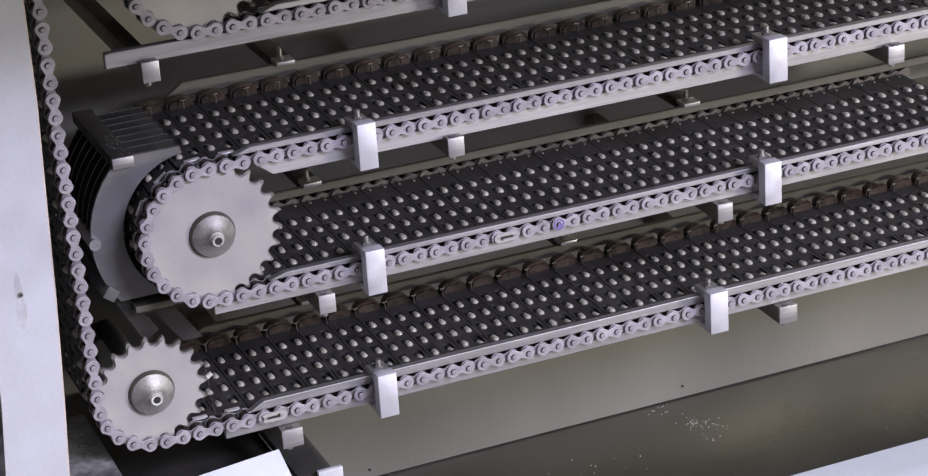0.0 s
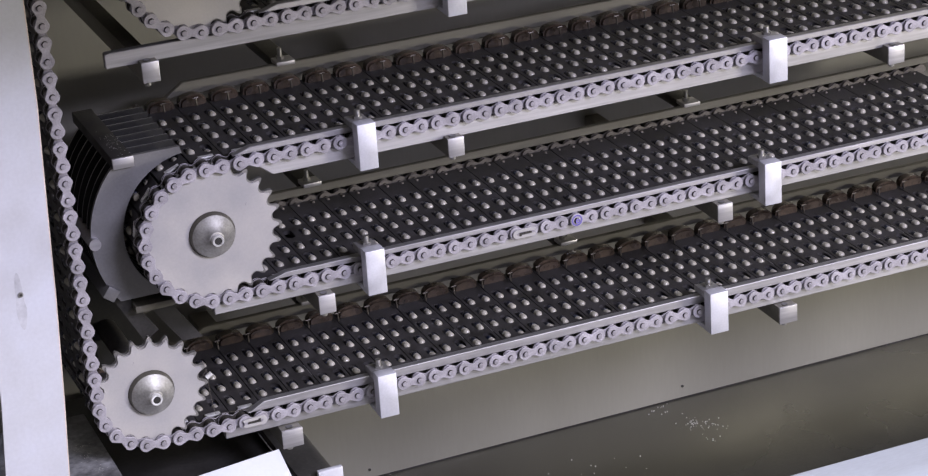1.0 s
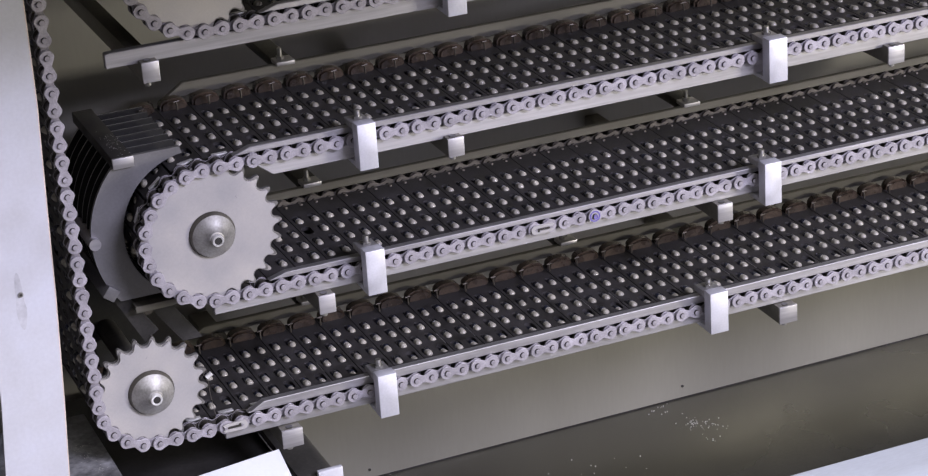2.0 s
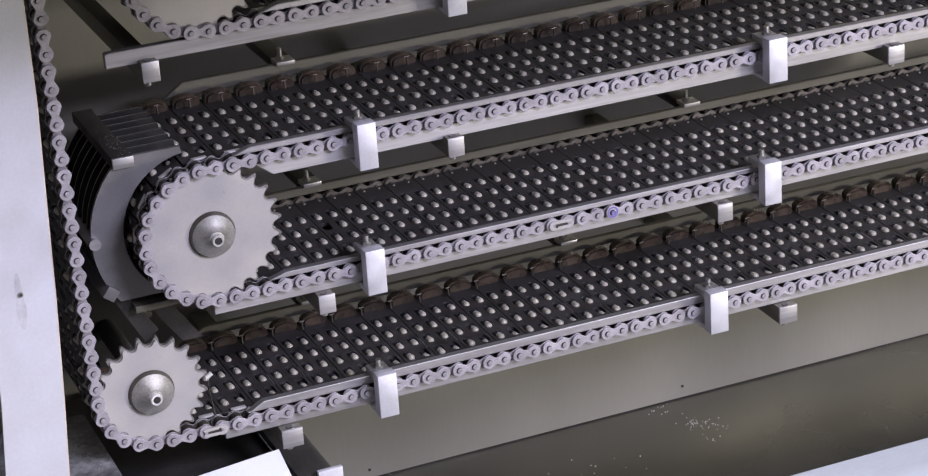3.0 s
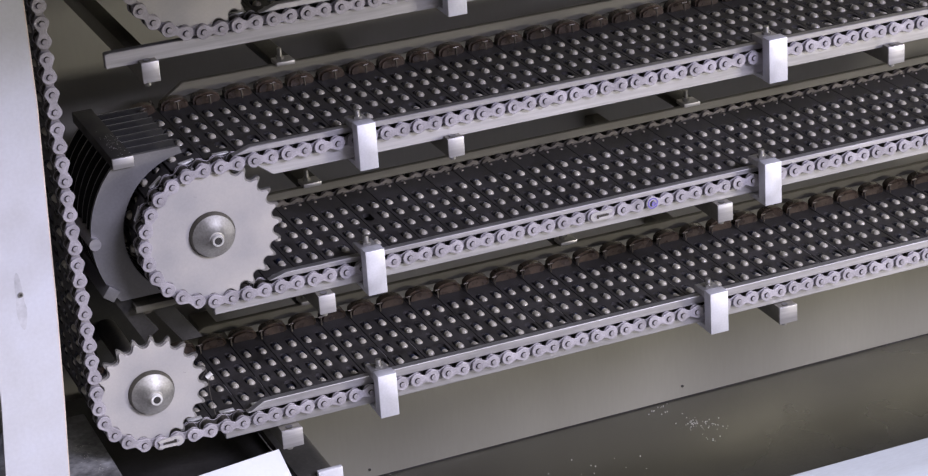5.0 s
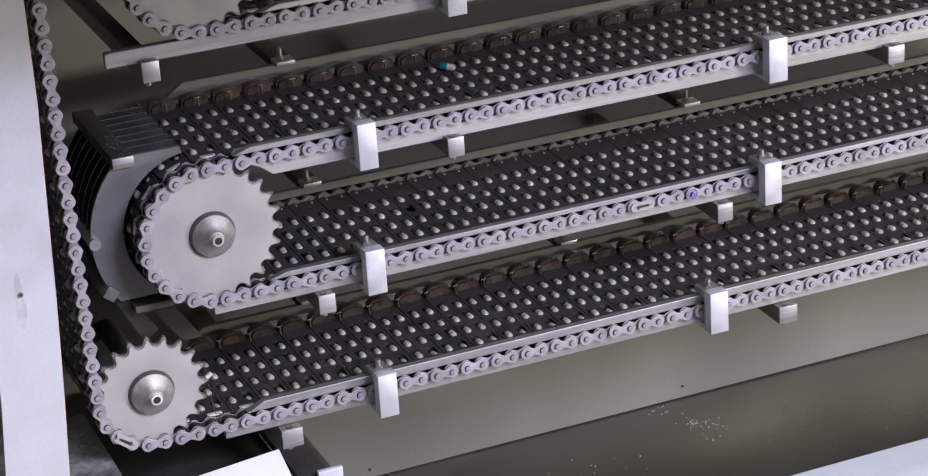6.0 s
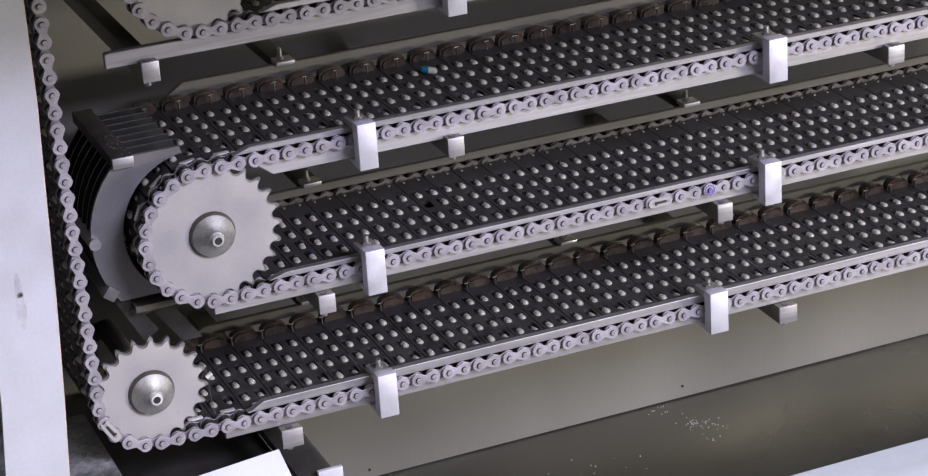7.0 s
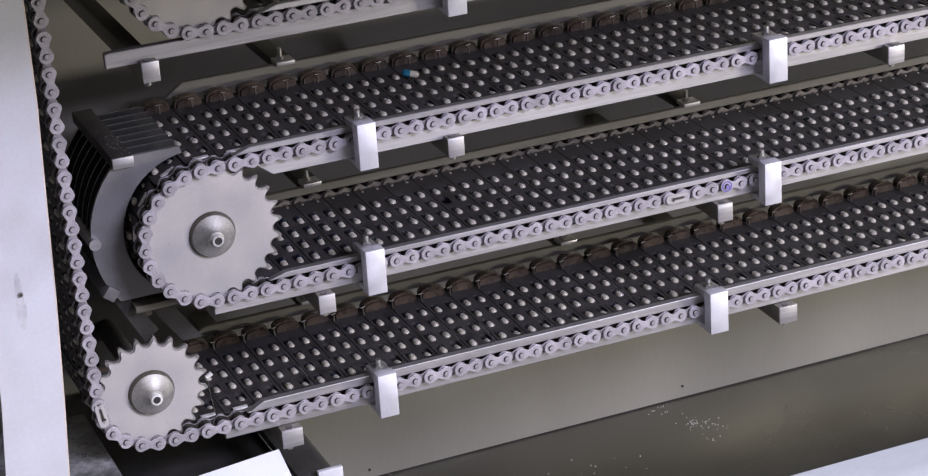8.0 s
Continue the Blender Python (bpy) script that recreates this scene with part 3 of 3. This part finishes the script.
def end_block_mesh():
    bm = bmesh.new()
    w = P - 0.0024
    o = [(-w, 0.0020)] + [(w * math.cos(radians(a)), 0.0040 + 0.0086 * math.sin(radians(a)) ** 0.7) for a in range(0, 181, 15)][::-1]
    o = [(w, 0.0020)] + o[:0:-1] + [(-w, 0.0020)]
    add_prism(bm, o, 0.1690, 0.1830)
    bmesh.ops.bevel(bm, geom=[e for e in bm.edges if abs(e.verts[0].co.y - e.verts[1].co.y) < 1e-6 and e.calc_length() < 0.02], offset=0.0024,
                    segments=3, affect="EDGES", clamp_overlap=True)
    return to_mesh("end_block", bm, BROWN, smooth=30)


def bolt_mesh():
    bm = bmesh.new()
    bmesh.ops.create_cone(bm, cap_ends=True, segments=10, radius1=0.0013, radius2=0.0020, depth=0.0016, matrix=Matrix.Translation((0, 0, -0.0007)))
    return to_mesh("bolt", bm, CHAIN_DARK, smooth=30)


def tab_mesh():
    bm = bmesh.new()
    add_box(bm, -0.0072, 0.0072, 0.0262, 0.0318, 0.0021, 0.0040, 0.0005)
    # The foot wears slat black to paint shade behind the chain's gap.
    add_box(bm, -0.0060, 0.0060, 0.0218, 0.0233, -0.004, 0.0020, 0.0003, 1)
    return to_mesh("lug", bm, LUG, SLAT, smooth=30)


def pin_mesh(x=P):
    bm = bmesh.new()
    add_rod(bm, (x - 0.0005, 0.1600, 0.004), (x - 0.0005, 0.1615, 0.0125), 0.0010, 8)
    add_rod(bm, (x - 0.0032, 0.1612, 0.0122), (x + 0.0022, 0.1612, 0.0126), 0.0009, 8)
    return to_mesh("spring_pin", bm, DULL_PIN, smooth=30)


def edge_strip_mesh():
    bm = bmesh.new()
    add_box(bm, P - 0.0009, P - 0.0004, 0.062, 0.086, 0.0019, 0.0022)
    return to_mesh("worn_edge", bm, RAIL)


turning = []
EMPTY = (-29, 2)                  # the carrier and the row of the one empty pocket


def carriers(path_name, keys, meshes, side):
    """Carrier bars, one to each outer link, with eight capsules each; side(k) tells to which face they have sunk."""
    out = []
    rng = random.Random(hash(len(path_name)) % 97)
    for k in keys:
        ob = tagged(link_mesh("carrier_bar", meshes["slat"]), "black pocketed carrier bar holding pale and dark blue capsules", "carrier",
                    "carrier bars on the " + path_name)
        link_mesh("end_block", meshes["block"], ob, "smoked brown end block")
        for x in (-P / 2, P / 2):
            link_mesh("bolt", meshes["bolt"], ob, "small steel bolt head").location = (x, 0.177, -0.0019)
        link_mesh("lug", meshes["lug"], ob, "bright steel lug")
        link_mesh("spring_pin", meshes["middle_pin" if path_name == "upper conveyor" else "pin"], ob, "thin dull pin")
        if path_name == "lower conveyor" and k % 10 in (1, 3):
            link_mesh("worn_edge", meshes["edge_strip"], ob, "thin bright strip along the edge")
        for x in (-P / 2, P / 2):
            for i, y in enumerate(ROWS_Y):
                if path_name == "upper conveyor" and k == EMPTY[0] and x > 0 and i == EMPTY[1]:
                    continue
                sunk = i == 0 and x > 0
                c = link_mesh("capsule", meshes["capsule"], ob)
                lift = -0.0016 if sunk and side(k) >= 0 else side(k) * 0.0010 + rng.uniform(-0.0003, 0.0004)
                here = pose(x + rng.gauss(0, 0.0002), y - 0.0025 + rng.gauss(0, 0.0006), lift,
                            rng.gauss(-8 if side(k) > 0 else 8, 2.5), 0, rng.gauss(0, 2.0)) @ pose(0, 0, 0, 0, rng.uniform(0, 360), 0)
                c.matrix_local = here
                if path_name == "upper conveyor" and -23 <= k <= -9:
                    turning.append((k, c, here))
        out.append((k, ob))
    return out


# ---------------------------------------------------------------- lower corner
def corner_pieces():
    plate = tagged(part("side_ledge", box(-0.40, -0.110, -0.10, 0.14, -0.219, -0.210, 0.001), WORN),
                   "mottled worn steel ledge beside the small sprocket", "ledge")
    rng = random.Random(12)
    bm = bmesh.new()
    for cx, cy, n, d in ((-0.131, 0.074, 26, 0.006), (-0.128, 0.052, 22, 0.006), (-0.120, 0.018, 14, 0.005), (-0.135, 0.095, 8, 0.008)):
        for _ in range(n):
            r = rng.uniform(0.00015, 0.00045)
            x, y = rng.gauss(cx, d), rng.gauss(cy, d)
            bmesh.ops.create_icosphere(bm, subdivisions=1, radius=r, matrix=Matrix.Translation((min(x, -0.1115), y, -0.210 + r * 0.3))
                                       @ Matrix.Rotation(rng.uniform(0, 3), 4, "Z") @ Matrix.Diagonal((2.2, 0.9, 0.4, 1)))
    tagged(part("crumbs", bm, CRUMB), "white crumbs smeared on the worn steel ledge", "crumbs", kind="stuff")
    housing = thing("black_housing", "black painted housing under the small sprocket", "housing")
    part("body", box(-0.105, 0.052, 0.05, 0.28, -0.40, -0.2665, 0.003), BLACK, housing)
    part("top_plate", box(-0.105, 0.052, 0.05, 0.28, -0.2660, -0.262, 0.0015), BLACK, housing)
    bm = box(-0.150, 0.0, -0.100, 0.0, -0.002, 0.0, 0.0004)
    bm.transform(pose(0.039, -0.003, -0.2215, 40, 0, 8.5))
    tagged(part("white_sheet", bm, WHITE), "plain white plastic sheet leaning under the chain", "sheet")
    chute = thing("chute", "dark folded sheet metal channel under the rail", "channel")
    bm = bmesh.new()
    arc = [(0.078 + 0.014 * math.cos(radians(a)), -0.264 + 0.014 * math.sin(radians(a))) for a in (90, 72, 54, 36, 18, 0)]
    add_prism(bm, [(0.052, -0.30), (0.052, -0.25)] + arc + [(0.092, -0.30)], -0.020, 0.29)
    part("channel", bm, DARK, chute)
    bm = box(0.068, 0.0925, -0.0262, -0.0206, -0.278, -0.2435, 0.001)
    part("lip", bm, PANEL, chute, "bright front lip")
    part("cord", add_rod(bmesh.new(), (0.030, 0.03, -0.218), (0.047, -0.03, -0.249), 0.0005, 6), BOLT, chute, "thin pale cord")


def wire_stay():
    """A small bright sleeve on a thin bent wire beside the small sprocket, hooked on the rail."""
    w = thing("wire_stay", "thin bent wire with a bright steel sleeve", "wire")
    pts = [(0.020, 0.0131, ROW3 + 0.0080), (-0.0110, 0.0225, ROW3 + 0.0060), (-0.0125, 0.028, -0.1630), (-0.0130, 0.029, -0.1390), (-0.0185, 0.030, -0.1480)]
    for a, b in zip(pts, pts[1:]):
        part("wire", add_rod(bmesh.new(), a, b, 0.00025, 6), CHAIN_DARK, w)
    part("sleeve", add_rod(bmesh.new(), (-0.0140, 0.029, -0.1475), (-0.0085, 0.029, -0.1440), 0.0024, 12), LUG, w, "bright steel sleeve")


# ---------------------------------------------------------------- build
hall()
cabinet()
side_panel()
rails()
rail_fittings()
drum_guard()
corner_pieces()
wire_stay()

wheel_a = sprocket("large_sprocket", 25, R, AX, AZ, 90 + (PHASE_A % 1) * 14.4, "large grey steel sprocket with a conical hub", 0.0209)
wheel_b = sprocket("small_sprocket", 20, RS, SX, SZ, -90 - (PHASE_B % 1) * 360 / 20, "small grey steel sprocket with a conical hub", 0.0209)
part("etched_mark", add_prism(box(0.0385, 0.0388, 0.0044, 0.0048, 0.0090, 0.0120), [(0.0385, 0.0117), (0.0405, 0.0117), (0.0405, 0.0120), (0.0385, 0.0120)], 0.0044, 0.0048), PIN, wheel_a)
part("etched_mark", box(-0.0245, -0.0241, 0.0044, 0.0048, 0.0235, 0.0265), PIN, wheel_b)
wheel_c = sprocket("large_sprocket", 25, R, TX, TZ, -90 - (PHASE_C % 1) * 14.4, "large grey steel sprocket with a conical hub", 0.0209)

front = (CHAIN, PIN, SPROCKET, SHADE_STEEL)
rear = (CHAIN_DARK, CHAIN_DARK, RAIL, SHADE_STEEL)
OUTER, INNER = outer_link_mesh("outer_link", front), inner_link_mesh("inner_link", (INNER_STEEL, SHADE_STEEL, SHADE_STEEL))
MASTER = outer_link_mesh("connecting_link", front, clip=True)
OUTER_R, INNER_R = outer_link_mesh("rear_outer_link", rear), inner_link_mesh("rear_inner_link", (CHAIN_DARK, SHADE_STEEL, SHADE_STEEL))

A0, A1, B0, B1, C0, C1 = -76, 56, -42, 74, -24, 26
chain_a, links_a = chain("roller_chain", "matt grey steel roller chain winding round the large sprocket", A0, A1, OUTER, INNER, FRONT, -41, MASTER, -45 + 1)
chain_b, links_b = chain("roller_chain", "matt grey steel roller chain rising from the small sprocket", B0, B1, OUTER, INNER, FRONT, 7, MASTER)
chain_c, links_c = chain("roller_chain", "matt grey steel roller chain under the upper sprocket", C0, C1, OUTER, INNER, FRONT)
chain_r, links_r = chain("roller_chain", "dark rear roller chain of the conveyor", A0, -14, OUTER_R, INNER_R, 0.1860)

meshes = {"slat": slat_mesh(), "block": end_block_mesh(), "bolt": bolt_mesh(), "lug": tab_mesh(), "pin": pin_mesh(), "middle_pin": pin_mesh(0.001), "edge_strip": edge_strip_mesh(),
          "capsule": capsule_mesh(BLUE_SHELL), "stray": capsule_mesh(TEAL_SHELL)}
carriers_a = carriers("upper conveyor", [k for k in range(A0, A1 + 1) if k % 2 == 1], meshes,
                      lambda k: 1 if k > -23 else -1)
loose = tagged(link_mesh("loose_capsule", meshes["stray"]), "teal and white capsule lying loose on the carriers", "capsule")
carriers_b = carriers("lower conveyor", [k for k in range(B0, B1 + 1) if k % 2 == 1], meshes, lambda k: 2.6 if k < -6 else 1)
carriers_c = carriers("top conveyor", [k for k in range(C0, C1 + 1) if k % 2 == 1], meshes, lambda k: 1)


def motions():
    winding = [0.0, 0.4, 0.8, 1.2, 1.6, 2.0, 2.4, 2.8, 3.2, 3.6, 4.0, 4.4, 4.6, 4.7, 4.85, 5.0, 5.15, 5.3, 5.45, 5.6, 5.8, 5.9,
               6.2, 6.6, 7.0, 7.4, 7.8, 8.0]

    def ride(path, k, ob, y=0.0):
        walk(ob, [(t, Matrix.Translation((0, y, 0)) @ link_pose(path, k, t)) for t in winding])

    for path, links in ((path_a, links_a), (path_b, links_b), (path_c, links_c), (path_a, links_r)):
        for k, ob, y in links:
            ride(path, k, ob, y)
    for path, bars in ((path_a, carriers_a), (path_b, carriers_b), (path_c, carriers_c)):
        for k, ob in bars:
            ride(path, k, ob)
    # loose capsules sink to the other face while their bar turns over the wheel
    for k, ob, here in turning:
        drop = next((t / 10 for t in range(0, 81) if (k - 0.5 - PHASE_A) * P - travel(t / 10) < -2.2 * R), None)
        there = Matrix.Translation((0, 0, -0.0010 - here.translation.z)) @ here
        if drop is None:
            continue
        if drop < 0.2:
            walk(ob, [(0.0, there), (8.0, there)])
        else:
            walk(ob, [(0.0, here), (drop - 0.1, here), (min(8.0, drop + 0.2), there)] + ([(8.0, there)] if drop < 7.7 else []))
    # one capsule drops from the top conveyor on to the carriers below and rides on
    lie = pose(-P / 2 - 0.0030, 0.1295, 0.0058, 12, 0, 66)
    landing = (link_pose(path_a, 17, 5.25) @ lie).translation
    rows = []
    for t in winding:
        if t < 5.05:
            rows.append((t, pose(landing.x - travel(5.25) + travel(t), landing.y, ROW0 - 0.008, 12, 0, 66)))
    rows += [(t, link_pose(path_a, 17, t) @ lie) for t in winding if t > 5.2]
    walk(loose, rows)
    for ob, cx, cz, n, way in ((wheel_a, AX, AZ, 25, -1), (wheel_b, SX, SZ, 20, 1), (wheel_c, TX, TZ, 25, -1)):
        walk(ob, [(t, pose(cx, FRONT, cz, 0, way * travel(t) / P * 360 / n, 0)) for t in winding])


motions()
